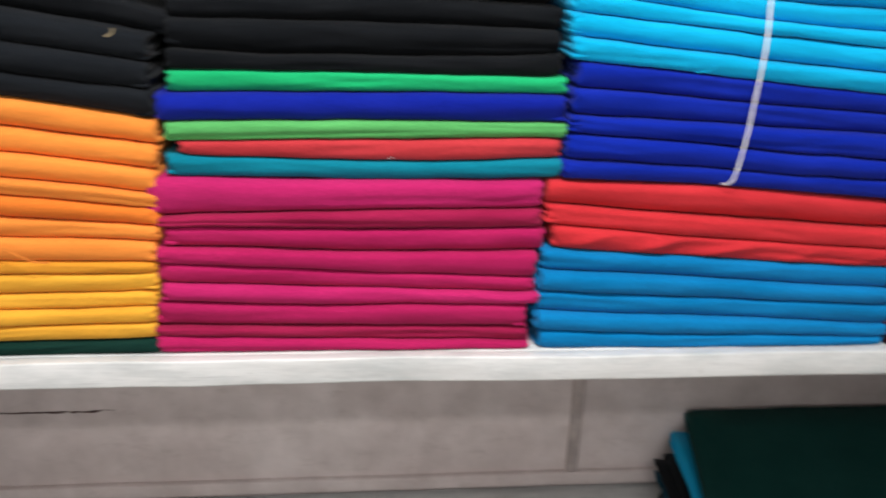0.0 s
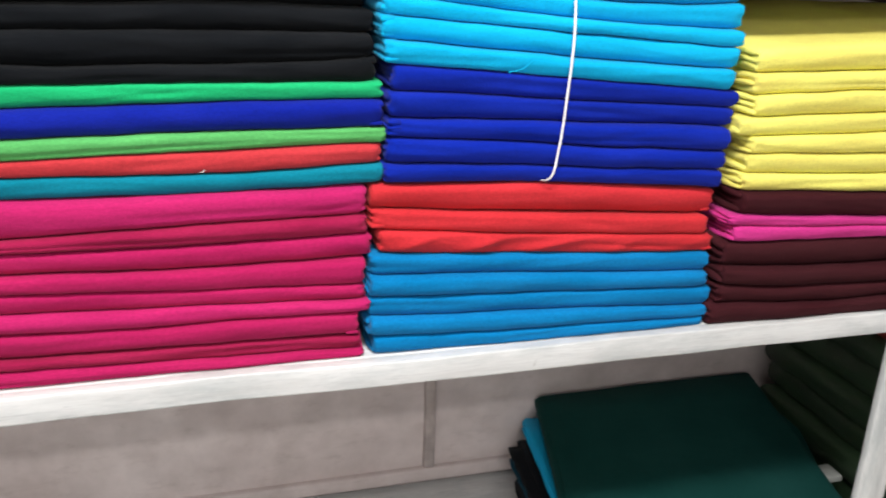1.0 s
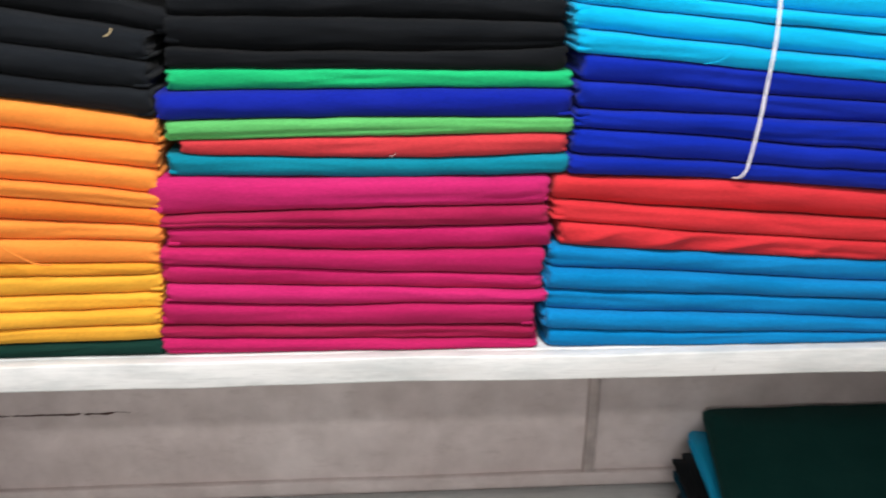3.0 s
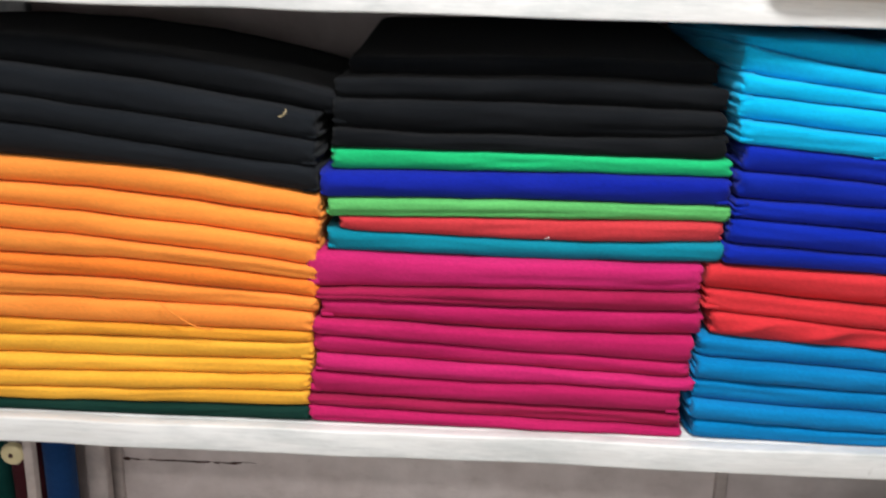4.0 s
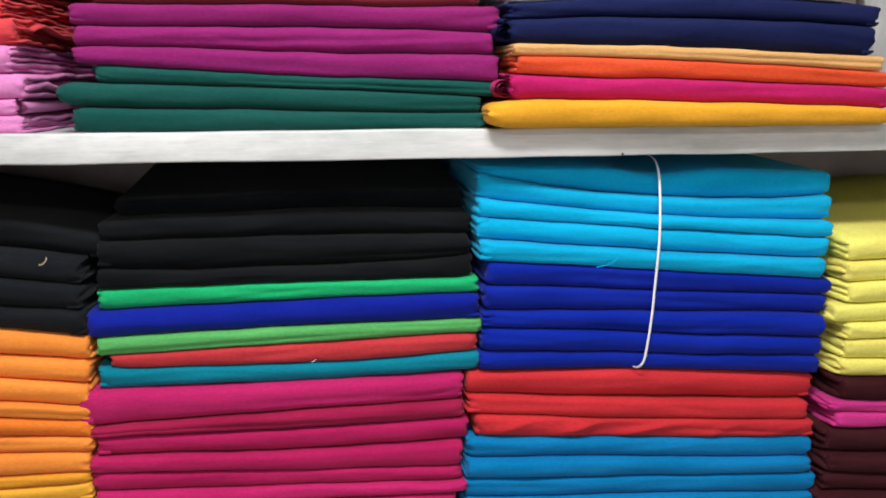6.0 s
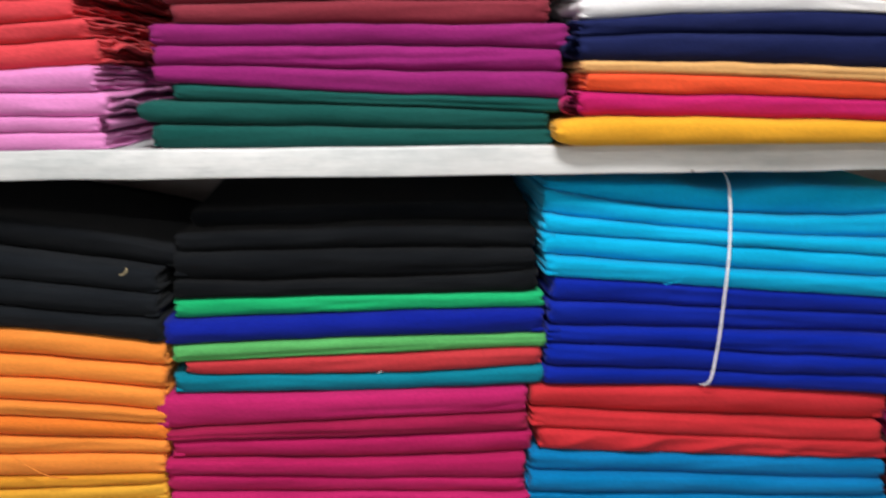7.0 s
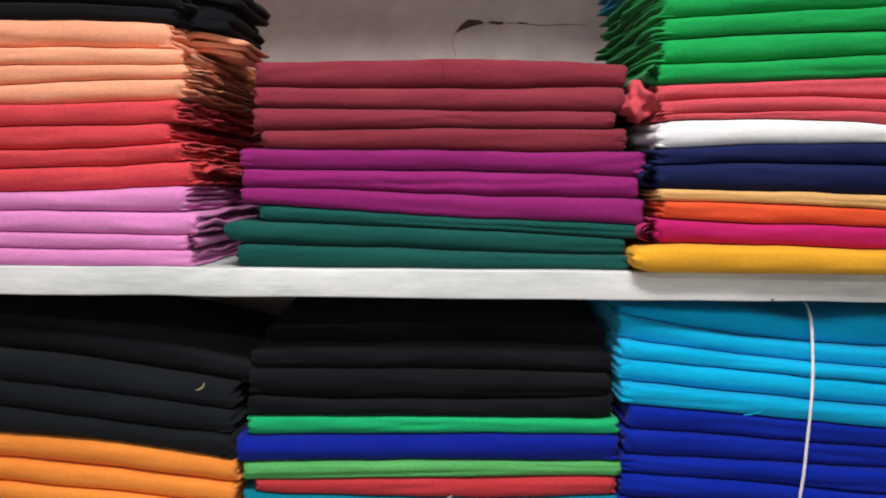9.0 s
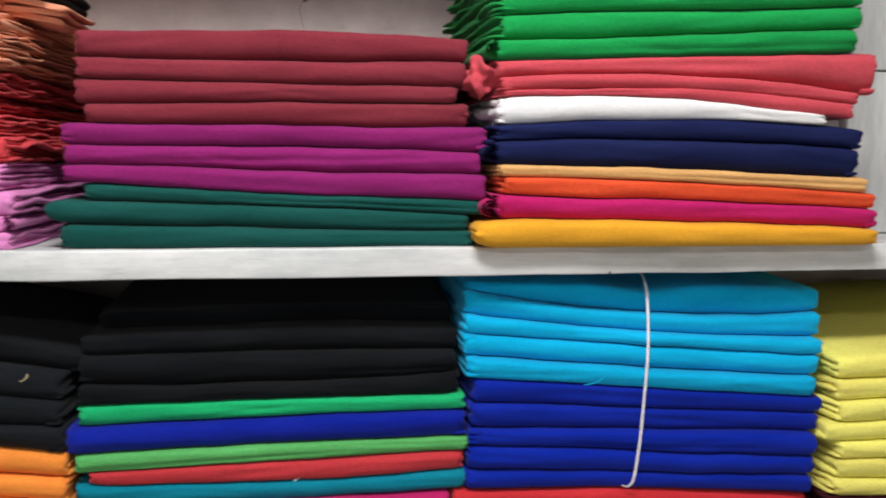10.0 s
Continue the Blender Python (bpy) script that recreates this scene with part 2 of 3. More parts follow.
# a curled flake of paint at the crack's end
flake = bmesh.new()
rim = [(0.149, 1.936, 0.0), (0.158, 1.949, 0.004), (0.170, 1.957, 0.007), (0.192, 1.956, 0.003), (0.186, 1.950, 0.002), (0.172, 1.946, 0.002), (0.160, 1.941, 0.001)]
outer = [flake.verts.new((x, BACK - 0.002 - lift, z)) for x, z, lift in rim]
inner = [flake.verts.new((x, BACK + 0.001, z)) for x, z, lift in rim]
flake.faces.new(outer)
for k in range(len(rim)):
    flake.faces.new((outer[k], outer[(k + 1) % len(rim)], inner[(k + 1) % len(rim)], inner[k]))
part("paint_flake", flake, SOOT, upper_crack, smooth=False)

# ---- shelf unit ----
S1, S2, S3, S4 = 0.53, 1.085, 1.586, 2.215


def shelf(top, label, seed):
    """A board with a nailed front lip."""
    board = solid("shelf_board", box_bm(-2.0, 1.9, SHELF_FRONT + 0.018, BACK - 0.002, top - 0.020, top, 0.002, 0.0008, 30, seed), PAINT)
    tagged(board, label, "shelf")
    part("front_lip", box_bm(-2.0, 1.9, SHELF_FRONT, SHELF_FRONT + 0.0175, top - 0.0315, top + 0.0005, 0.0022, 0.0021, 140, seed + 2), PAINT, board)
    return board


shelf(S1, "white painted wooden shelf board near the floor", 11)
shelf(S2, "white painted wooden shelf board with worn front lip", 17)
shelf(S3, "white painted wooden shelf board with chipped front lip", 23)
# added out of view, at a height that shades the top of the wall
shelf(S4, "unseen white shelf board added above the piles for shade", 29)

post = solid("shelf_post", box_bm(1.068, 1.119, 0.886, 0.8985, 0.0, 2.45, 0.003, 0.0015, 60, 4), POST_PAINT)
tagged(post, "white painted wooden upright nailed to the shelf fronts", "post")
part("pencil_mark", tube_bm([(1.085, 0.8855, 1.136), (1.089, 0.8855, 1.142), (1.096, 0.8855, 1.140), (1.098, 0.8855, 1.132), (1.095, 0.8855, 1.126), (1.089, 0.8855, 1.127)], 0.0006, 5), INK, post, "grey pencil loop")
part("pencil_mark", tube_bm([(1.086, 0.8855, 1.112), (1.088, 0.8855, 1.111)], 0.0009, 5), INK, post)
tagged(solid("wall_board", box_bm(-0.90, -0.604, 1.31, 1.332, 1.0, 1.552, 0.003, 0.001, 20, 9), POST_PAINT), "white painted board standing behind the cloth", "board")
tagged(solid("wall_board", box_bm(-0.607, -0.570, 1.36, 1.385, S1, 1.05, 0.003, 0.001, 20, 19), STRIP), "greyish white upright plank against the wall", "board")
for z0, z1 in ((S3 + 0.001, 1.800), (1.803, 2.17)):
    tagged(solid("wall_board", box_bm(0.868, 1.55, 1.03, 1.05, z0, z1, 0.002, 0.001, 16, z0), POST_PAINT), "white painted board standing behind the bright pile", "board")
for x, z in ((0.503, 1.556),):
    tagged(solid("nail", tube_bm([(x, 0.8985, z), (x, 0.902, z)], 0.0016, 8), SOOT), "small dark nail head in the shelf lip", "nail")

# ---- folded cloth ----


def parabola(xs, zs):
    a, b, c = (float(v) for v in np.polyfit(xs, zs, 2))
    return lambda x: a * x * x + b * x + c


def seam(xs, zs, seed, amount=1.0):
    """The height of the line where two lengths of cloth meet: a shallow bow with small waves."""
    bow = parabola(xs, zs)
    return lambda x: bow(x) + amount * (0.0022 * noise.noise(Vector((x * 6.0, seed, 0.5))) + 0.0012 * noise.noise(Vector((x * 21.0, seed, 7.5))) + 0.0004 * noise.noise(Vector((x * 75.0, seed, 3.5))))


def folded_cloth(colour, label, zb, zt, xl, xr, yf, depth, seed, group, rise=0.0, leaves=3, creases=0.0, flare=(0.004, 0.004), pinch=None, scroll=(), folds=5, taper=(0.0, 0.0), back=0.0, wave=1.0):
    """One length of cloth folded flat: a rounded front fold, a soft top, and the edges of its turns at both ends."""
    rnd = random.Random(seed)
    yf = yf + rnd.uniform(-0.003, 0.003) + back
    n = max(24, int((xr - xl) / 0.005))
    depth = depth + rnd.uniform(-0.02, 0.02)
    rings = []
    round_l, round_r = rnd.uniform(0.003, 0.009), rnd.uniform(0.003, 0.009)
    round_l, round_r = max(round_l, taper[0]), max(round_r, taper[1])
    lean, sag, belly = rnd.uniform(0.60, 0.74), rnd.uniform(2.3, 3.0), rnd.uniform(0.42, 0.60)
    droop = rnd.uniform(1.75, 2.15)
    prof = [0.0, 0.04, 0.10, 0.18, 0.27, 0.37, 0.47, 0.57, 0.67, 0.77, 0.86, 0.94, 1.0]
    # slanting pulls in the front fold
    pulls = [(rnd.uniform(xl, xr), rnd.uniform(0.2, 0.8), rnd.choice((-1, 1)) * rnd.uniform(0.08, 0.45), rnd.uniform(0.015, 0.06),
              rnd.uniform(0.05, 0.13), rnd.uniform(-0.0018, 0.0014)) for _ in range(folds)]
    skew = rnd.uniform(-0.004, 0.004)
    lap = (rnd.uniform(xl, xr), rnd.uniform(0.10, 0.30), rnd.uniform(0.28, 0.45), rnd.uniform(-0.25, 0.25), 0.0026) if rnd.random() < 0.16 else None
    for i in range(n + 1):
        u = i / n
        u = 0.5 - 0.5 * math.cos(math.pi * u) * (0.55 + 0.45 * abs(math.cos(math.pi * u)))
        x = xl + (xr - xl) * u
        e = min(1.0, (x - xl) / round_l, (xr - x) / round_r)
        e = math.sqrt(max(0.0, 1 - (1 - max(e, 0.0)) ** 2))
        b0, t0 = zb(x) + 0.0002, zt(x) - 0.0002
        if pinch:
            t0 -= pinch[1] * math.exp(-((x - pinch[0]) / 0.05) ** 2)
        if t0 - b0 < 0.004:
            t0 = b0 + 0.004
        h = t0 - b0
        mid = b0 + h * 0.5
        low = 0.70 if round_l + round_r < 0.02 else 0.30
        h2 = h * (low + (1 - low) * e)
        b0, t0 = mid - h2 / 2, mid + h2 / 2
        wob = noise.noise(Vector((x * 7.0, seed * 1.7, 0.3))) * 0.0034 + noise.noise(Vector((x * 23.0, seed * 2.3, 4.3))) * 0.0012
        front = yf + wob + (1 - e) * 0.006 + skew * (u - 0.5)
        top_at = lean + 0.12 * noise.noise(Vector((x * 5.0, seed * 0.7, 9.1)))
        ring = []
        for s in prof:
            k = min(1.0, abs((s - top_at) / (1 - top_at if s > top_at else top_at)))
            bow = sag if s > top_at else droop
            y = front + belly * h2 * (1 - (max(0.0, 1 - k ** bow)) ** (1 / bow))
            bulge = math.sin(math.pi * s)
            y += noise.noise(Vector((x * 16.0, s * 1.8, seed * 3.1))) * 0.0013 * bulge
            for px, ps, slope, wide, half, deep in pulls:
                dx = x - px
                if abs(dx) < half:
                    d = (s - ps - slope * dx / half) * h
                    y -= deep * math.exp(-(d / (wide * 0.12)) ** 2) * (1 - (dx / half) ** 2) * bulge
            if lap and abs(x - lap[0]) < lap[1]:
                f = (x - lap[0]) / lap[1]
                y += lap[4] * math.exp(-((s - lap[2] - lap[3] * f) / 0.085) ** 2) * (1 - f * f) * min(1.0, h / 0.02)
            if creases:
                pleat = 1 - abs(math.sin((x - xl) * 34 - s * 2.2 + 1.6 * noise.noise(Vector((x * 9, 0, seed)))))
                y += creases * (0.5 - pleat ** 1.6) * bulge * (0.25 + math.exp(-((x - xl - 0.36 * (xr - xl)) / 0.13) ** 2))
            # tucked, uneven corners
            near = math.exp(-((x - xl) / 0.010) ** 2) - math.exp(-((xr - x) / 0.010) ** 2)
            tuck = noise.noise(Vector((s * 2.6, seed * 1.3, near * 2.0)))
            y += abs(near) * (0.0035 * noise.noise(Vector((s * 3.4, x * 60.0, seed))) + 0.0015)
            ring.append((x + near * 0.0038 * tuck, y, b0 + (t0 - b0) * s))
        for d in (0.06, 0.2, 0.4, 0.6, 0.8, 0.97):
            yy = yf + 0.016 + (depth - 0.016) * d
            lift = rise * min(1.0, d * 1.25) + (noise.noise(Vector((x * 8, yy * 8, seed))) * 0.003 if rise else 0)
            ring.append((x, yy, t0 + lift))
        ring.append((x, yf + depth, mid + rise * 0.6))
        for d in (0.97, 0.6, 0.3, 0.06):
            ring.append((x, yf + 0.016 + (depth - 0.016) * d, b0))
        rings.append(ring)
    body = solid("folded_cloth", loft_bm(rings), CLOTH[colour])
    tagged(body, label, "folded cloth", group)
    # the turns of the cloth, seen as thin rounded edges at both ends
    for side, end, fl in ((-1, xl, flare[0]), (1, xr, flare[1])):
        if taper[0 if side < 0 else 1] > 0.015:
            continue
        b0, t0 = zb(end), zt(end)
        loose = wave * min(1.0, max(0.0, (fl - 0.005) / 0.005))
        count = max(2, leaves + rnd.choice((-1, 0, 0)))
        cuts = [0.03] + sorted((k + rnd.uniform(-0.25, 0.25)) / count for k in range(1, count)) + [0.97]
        for k in range(count):
            za, zc = b0 + (t0 - b0) * (cuts[k] + 0.015), b0 + (t0 - b0) * (cuts[k + 1] - 0.015)
            reach = fl * rnd.uniform(0.2, 1.1)
            start, ph = rnd.uniform(0.0, 0.007), rnd.uniform(0, 99)
            edge = []
            for j in range(27):
                d = (j / 26) ** 1.5
                y = yf + 0.004 + start + (depth - 0.03) * d
                out = reach * (min(1.0, 0.35 + 0.65 * j / 4.0) if fl < 0.012 else min(1.0, 0.06 + 0.94 * (j / 14.0) ** 0.8)) + noise.noise(Vector((y * 13, ph, 1))) * (0.0014 + fl * 0.30) * min(1.0, j / 3)
                out += loose * fl * 0.40 * noise.noise(Vector((y * 42, ph, 2))) * min(1.0, j / 2)
                out *= 1.0 + 1.1 * d
                zz = noise.noise(Vector((y * 12, ph, 5))) * (t0 - b0) * 0.20 * min(1.0, j / 3)
                zz += loose * noise.noise(Vector((y * 36, ph, 8))) * (t0 - b0) * 0.17 * min(1.0, j / 2)
                hh = (zc - za) / 2 * min(1.0, 0.45 + j * 0.2) * (0.4 if j == 26 else 1.0)
                mid = (za + zc) / 2 + zz
                tip = end + side * (out - 0.0005)
                root = end - side * 0.014
                edge.append([(root, y, mid - hh), (tip - side * hh, y, mid - hh), (tip - side * hh * 0.35, y, mid - hh * 0.75), (tip, y, mid),
                             (tip - side * hh * 0.35, y, mid + hh * 0.75), (tip - side * hh, y, mid + hh), (root, y, mid + hh)])
            part("fold_edge", loft_bm(edge), CLOTH[colour], body)
    # a loosely rolled corner
    for side in scroll:
        end = xl if side < 0 else xr
        b0, t0 = zb(end), zt(end)
        r = (t0 - b0) * 0.52
        cx, cz = end + side * r * 0.45, (b0 + t0) / 2
        rings = []
        for j in range(10):
            y = yf + 0.004 + 0.16 * (j / 9) ** 1.3
            turn, outer, inner = rnd.uniform(-0.1, 0.1), [], []
            for k in range(36):
                a = math.pi * 0.5 + turn + side * k * 0.30
                rr = r * (1.0 - 0.021 * k) * (0.9 if j == 0 else 1.0)
                outer.append((cx + math.cos(a) * rr * 1.25, y + 0.0015 * math.sin(k), cz + math.sin(a) * rr))
                inner.append((cx + math.cos(a) * max(rr - r * 0.21, 0.0003) * 1.25, y + 0.0015 * math.sin(k), cz + math.sin(a) * max(rr - r * 0.21, 0.0003)))
            rings.append(outer + inner[::-1])
        part("rolled_corner", loft_bm(rings, cap=False), CLOTH[colour], body)
    return body


def stack(name, xs, rows, foot, yf, depth, seed, top_rise=0.0, settle=0.0, flat_foot=True, **extra):
    """Cloth lengths piled from the shelf up; rows run from the top one down: colour, seam heights above it, ends."""
    lines = [seam(xs, [v - settle for v in r[1:4]], seed + i * 3.7) for i, r in enumerate(rows)]
    lines.append(seam(xs, foot if flat_foot else [v - settle for v in foot], seed + len(rows) * 3.7, 0.0 if flat_foot else 1.0))
    made = []
    for i, r in enumerate(rows):
        kw = dict(extra, depth=depth)
        kw.update(r[6] if len(r) > 6 else {})
        kw.update(seed=seed + i * 7, group=name, rise=top_rise if i == 0 else 0.0)
        made.append(folded_cloth(r[0], NOTES[r[0]], lines[i + 1], lines[i], r[4] - 0.003, r[5] + 0.003, yf, **kw))
    return made


NOTES = dict(
    black="black cotton cloth folded flat on the pile", orange="bright orange cotton cloth folded flat in a pile",
    amber="golden yellow cotton cloth folded flat in a pile", bottle="thin dark bottle green cloth lying on the shelf",
    emerald="emerald green cotton cloth with rounded fold", royal="royal blue cotton cloth with rounded fold",
    leaf="light leaf green cotton cloth with rounded fold", red="red cotton cloth folded flat between green and teal",
    teal="teal cotton cloth folded flat over the pink", pink="deep pink cotton cloth folded flat in a pile",
    cyan="bright cyan cotton cloth tied with white string", sapphire="deep blue cotton cloth tied with white string",
    scarlet="scarlet red cotton cloth with creased front fold", azure="azure blue cotton cloth folded flat on the shelf",
    lemon="lemon yellow cotton cloth with wavy fold ends", wine="dark wine brown cotton cloth folded flat",
    magenta="magenta pink cotton cloth between dark wine lengths", peach="pale peach cotton cloth with loose wavy ends",
    coral="coral red cotton cloth with loose wavy ends", lilac="lilac pink cotton cloth folded on the shelf",
    maroon="dull maroon cotton cloth folded flat on top", purple="plum purple cotton cloth folded flat in a pile",
    pine="dark pine green cotton cloth on the shelf", green="grass green cotton cloth with drooping wavy ends",
    rose="rose red cotton cloth with a twisted end", white="white cotton cloth folded over navy cloth",
    navy="navy blue cotton cloth with rounded folds", tan="thin pale tan cloth folded flat",
    vermilion="orange red cotton cloth folded flat", fuchsia="fuchsia cotton cloth with a rolled end",
    marigold="marigold yellow cloth overhanging the shelf edge", turquoise="turquoise cotton cloth with drooping ends",
    forest="dark forest green cloth lying over other cloth", charcoal="charcoal black cotton cloth folded over orange lengths", crimson="dark crimson cotton cloth between pink lengths",
    rosepink="brighter pink cotton cloth with rounded fold", tangerine="deeper orange cotton cloth sagging in the pile", ochre="ochre yellow cotton cloth between orange lengths")

# pile of black over orange and golden cloth
XA = (-0.486, -0.290, -0.111)
warm = stack("pile of black and orange cloth", XA, [
    ("black", 1.525, 1.511, 1.477, -0.86, -0.088, dict(flare=(0.004, 0.003), depth=0.27, back=0.028)),
    ("charcoal", 1.495, 1.477, 1.451, -0.84, -0.109, dict(back=0.006)),
    ("charcoal", 1.466, 1.445, 1.422, -0.85, -0.109),
    ("charcoal", 1.437, 1.413, 1.394, -0.85, -0.108),
    ("orange", 1.396, 1.386, 1.363, -0.86, -0.104),
    ("orange", 1.366, 1.355, 1.336, -0.85, -0.105),
    ("orange", 1.340, 1.329, 1.309, -0.86, -0.107),
    ("orange", 1.313, 1.300, 1.283, -0.85, -0.109),
    ("tangerine", 1.285, 1.280, 1.266, -0.85, -0.108),
    ("orange", 1.259, 1.254, 1.245, -0.86, -0.109),
    ("orange", 1.234, 1.232, 1.228, -0.85, -0.113),
    ("ochre", 1.205, 1.203, 1.201, -0.86, -0.115)],
    (1.183, 1.186, 1.188), 0.915, 0.40, 100, 0.012, settle=0.003, flat_foot=False)
stack("pile of black and orange cloth", XA, [
    ("amber", 1.183, 1.186, 1.188, -0.86, -0.115),
    ("amber", 1.159, 1.163, 1.166, -0.85, -0.117),
    ("amber", 1.138, 1.144, 1.148, -0.86, -0.119),
    ("amber", 1.119, 1.124, 1.128, -0.85, -0.120),
    ("bottle", 1.1005, 1.103, 1.107, -0.87, -0.119)],
    (S2, S2, S2), 0.917, 0.40, 300, settle=0.003)

# pile of black, mixed and pink cloth
XB = (-0.084, 0.093, 0.328)
stack("pile of mixed and pink cloth", XB, [
    ("black", 1.508, 1.514, 1.514, -0.074, 0.328, dict(back=0.060)),
    ("black", 1.489, 1.492, 1.490, -0.085, 0.331, dict(back=0.022)),
    ("black", 1.465, 1.466, 1.465, -0.085, 0.329, dict(back=0.012)),
    ("black", 1.436, 1.434, 1.440, -0.085, 0.330, dict(back=0.005)),
    ("emerald", 1.416, 1.416, 1.415, -0.085, 0.337),
    ("royal", 1.390, 1.395, 1.398, -0.097, 0.338),
    ("leaf", 1.361, 1.364, 1.366, -0.091, 0.343),
    ("red", 1.339, 1.343, 1.348, -0.077, 0.337),
    ("teal", 1.324, 1.320, 1.323, -0.091, 0.340)],
    (1.299, 1.297, 1.301), 0.918, 0.40, 500, 0.030, settle=0.003, flat_foot=False)
XB2 = (-0.083, 0.112, 0.307)
stack("pile of mixed and pink cloth", XB2, [
    ("rosepink", 1.299, 1.297, 1.300, -0.114, 0.319),
    ("crimson", 1.256, 1.262, 1.265, -0.105, 0.320),
    ("pink", 1.242, 1.242, 1.242, -0.099, 0.326),
    ("pink", 1.218, 1.214, 1.213, -0.109, 0.318),
    ("pink", 1.198, 1.190, 1.182, -0.108, 0.319),
    ("rosepink", 1.174, 1.168, 1.162, -0.105, 0.325),
    ("pink", 1.150, 1.146, 1.148, -0.113, 0.310),
    ("crimson", 1.121, 1.118, 1.115, -0.116, 0.313),
    ("pink", 1.109, 1.103, 1.099, -0.115, 0.316)],
    (S2, S2, S2), 0.918, 0.40, 700, settle=0.003)

# tied pile of cyan and blue over scarlet and azure cloth
XC = (0.347, 0.545, 0.759)
tied = stack("tied pile of cyan and blue cloth", XC, [
    ("cyan", 1.545, 1.540, 1.531, 0.346, 0.784, dict(pinch=(0.560, 0.010), back=0.026)),
    ("cyan", 1.536, 1.505, 1.500, 0.344, 0.782, dict(back=0.017)),
    ("cyan", 1.507, 1.485, 1.471, 0.344, 0.779, dict(back=0.010)),
    ("cyan", 1.486, 1.469, 1.453, 0.342, 0.775, dict(back=0.004)),
    ("cyan", 1.460, 1.442, 1.427, 0.345, 0.768),
    ("sapphire", 1.436, 1.420, 1.401, 0.353, 0.779),
    ("sapphire", 1.406, 1.394, 1.382, 0.350, 0.776),
    ("sapphire", 1.377, 1.367, 1.357, 0.349, 0.772),
    ("sapphire", 1.355, 1.342, 1.326, 0.348, 0.773),
    ("sapphire", 1.324, 1.313, 1.301, 0.346, 0.771)],
    (1.301, 1.295, 1.277), 0.910, 0.40, 900, 0.010, settle=0.003, flat_foot=False, leaves=3, flare=(0.004, 0.003))
XC2 = (0.334, 0.537, 0.768)
stack("pile of scarlet and azure cloth", XC2, [
    ("scarlet", 1.301, 1.295, 1.277, 0.330, 0.768),
    ("scarlet", 1.271, 1.254, 1.240, 0.333, 0.763),
    ("scarlet", 1.246, 1.231, 1.215, 0.341, 0.773, dict(creases=0.007)),
    ("azure", 1.218, 1.204, 1.191, 0.331, 0.769),
    ("azure", 1.192, 1.180, 1.165, 0.329, 0.772),
    ("azure", 1.165, 1.154, 1.143, 0.330, 0.780),
    ("azure", 1.139, 1.129, 1.116, 0.328, 0.780),
    ("azure", 1.114, 1.106, 1.100, 0.335, 0.776)],
    (S2, S2, S2), 0.915, 0.40, 1100, settle=0.003, leaves=3, flare=(0.005, 0.004))

# pile of lemon, magenta and wine cloth behind the upright
XD = (0.808, 0.939, 1.071)
stack("pile of lemon and wine cloth", XD, [
    ("lemon", 1.452, 1.458, 1.462, 0.800, 1.30),
    ("lemon", 1.422, 1.424, 1.426, 0.800, 1.30),
    ("lemon", 1.396, 1.398, 1.399, 0.804, 1.31),
    ("lemon", 1.368, 1.370, 1.375, 0.789, 1.30),
    ("lemon", 1.345, 1.344, 1.343, 0.808, 1.31),
    ("lemon", 1.323, 1.319, 1.317, 0.806, 1.30),
    ("lemon", 1.296, 1.291, 1.286, 0.804, 1.30),
    ("wine", 1.272, 1.266, 1.261, 0.806, 1.30),
    ("magenta", 1.243, 1.234, 1.227, 0.789, 1.30),
    ("magenta", 1.228, 1.221, 1.217, 0.800, 1.31),
    ("wine", 1.205, 1.201, 1.199, 0.791, 1.30),
    ("wine", 1.173, 1.163, 1.161, 0.793, 1.31),
    ("wine", 1.145, 1.134, 1.131, 0.792, 1.30),
    ("wine", 1.118, 1.110, 1.110, 0.786, 1.30)],
    (S2, S2, S2), 0.905, 0.42, 1300, 0.020, settle=0.003, leaves=3, flare=(0.008, 0.004))

# upper shelf: peach, coral and lilac under black
XE = (-0.360, -0.261, -0.150)
pastel = stack("pile of peach, coral and lilac cloth", XE, [
    ("black", 1.912, 1.910, 1.896, -0.80, -0.156, dict(flare=(0.004, 0.006), depth=0.24)),
    ("black", 1.877, 1.876, 1.870, -0.80, -0.161, dict(flare=(0.004, 0.006), depth=0.24)),
    ("peach", 1.860, 1.859, 1.855, -0.80, -0.166, dict(flare=(0.004, 0.0115), leaves=6)),
    ("peach", 1.829, 1.830, 1.828, -0.80, -0.152, dict(flare=(0.004, 0.0115), leaves=6, scroll=(1,))),
    ("peach", 1.809, 1.810, 1.811, -0.80, -0.149, dict(flare=(0.004, 0.011), leaves=6)),
    ("peach", 1.788, 1.793, 1.797, -0.80, -0.153, dict(flare=(0.004, 0.011), leaves=6)),
    ("coral", 1.767, 1.769, 1.774, -0.80, -0.161, dict(flare=(0.004, 0.0105), leaves=6)),
    ("coral", 1.741, 1.745, 1.749, -0.80, -0.172, dict(flare=(0.004, 0.0105), leaves=6)),
    ("coral", 1.716, 1.719, 1.726, -0.80, -0.156, dict(flare=(0.004, 0.0105), leaves=6)),
    ("coral", 1.695, 1.699, 1.706, -0.80, -0.147, dict(flare=(0.004, 0.0105), leaves=6)),
    ("lilac", 1.671, 1.673, 1.676, -0.80, -0.153),
    ("lilac", 1.648, 1.649, 1.649, -0.80, -0.142),
    ("lilac", 1.624, 1.624, 1.624, -0.80, -0.152, dict(scroll=(1,))),
    ("lilac", 1.606, 1.606, 1.605, -0.80, -0.148)],
    (S3, S3, S3), 0.900, 0.47, 1500, 0.0, leaves=5, flare=(0.004, 0.0072))

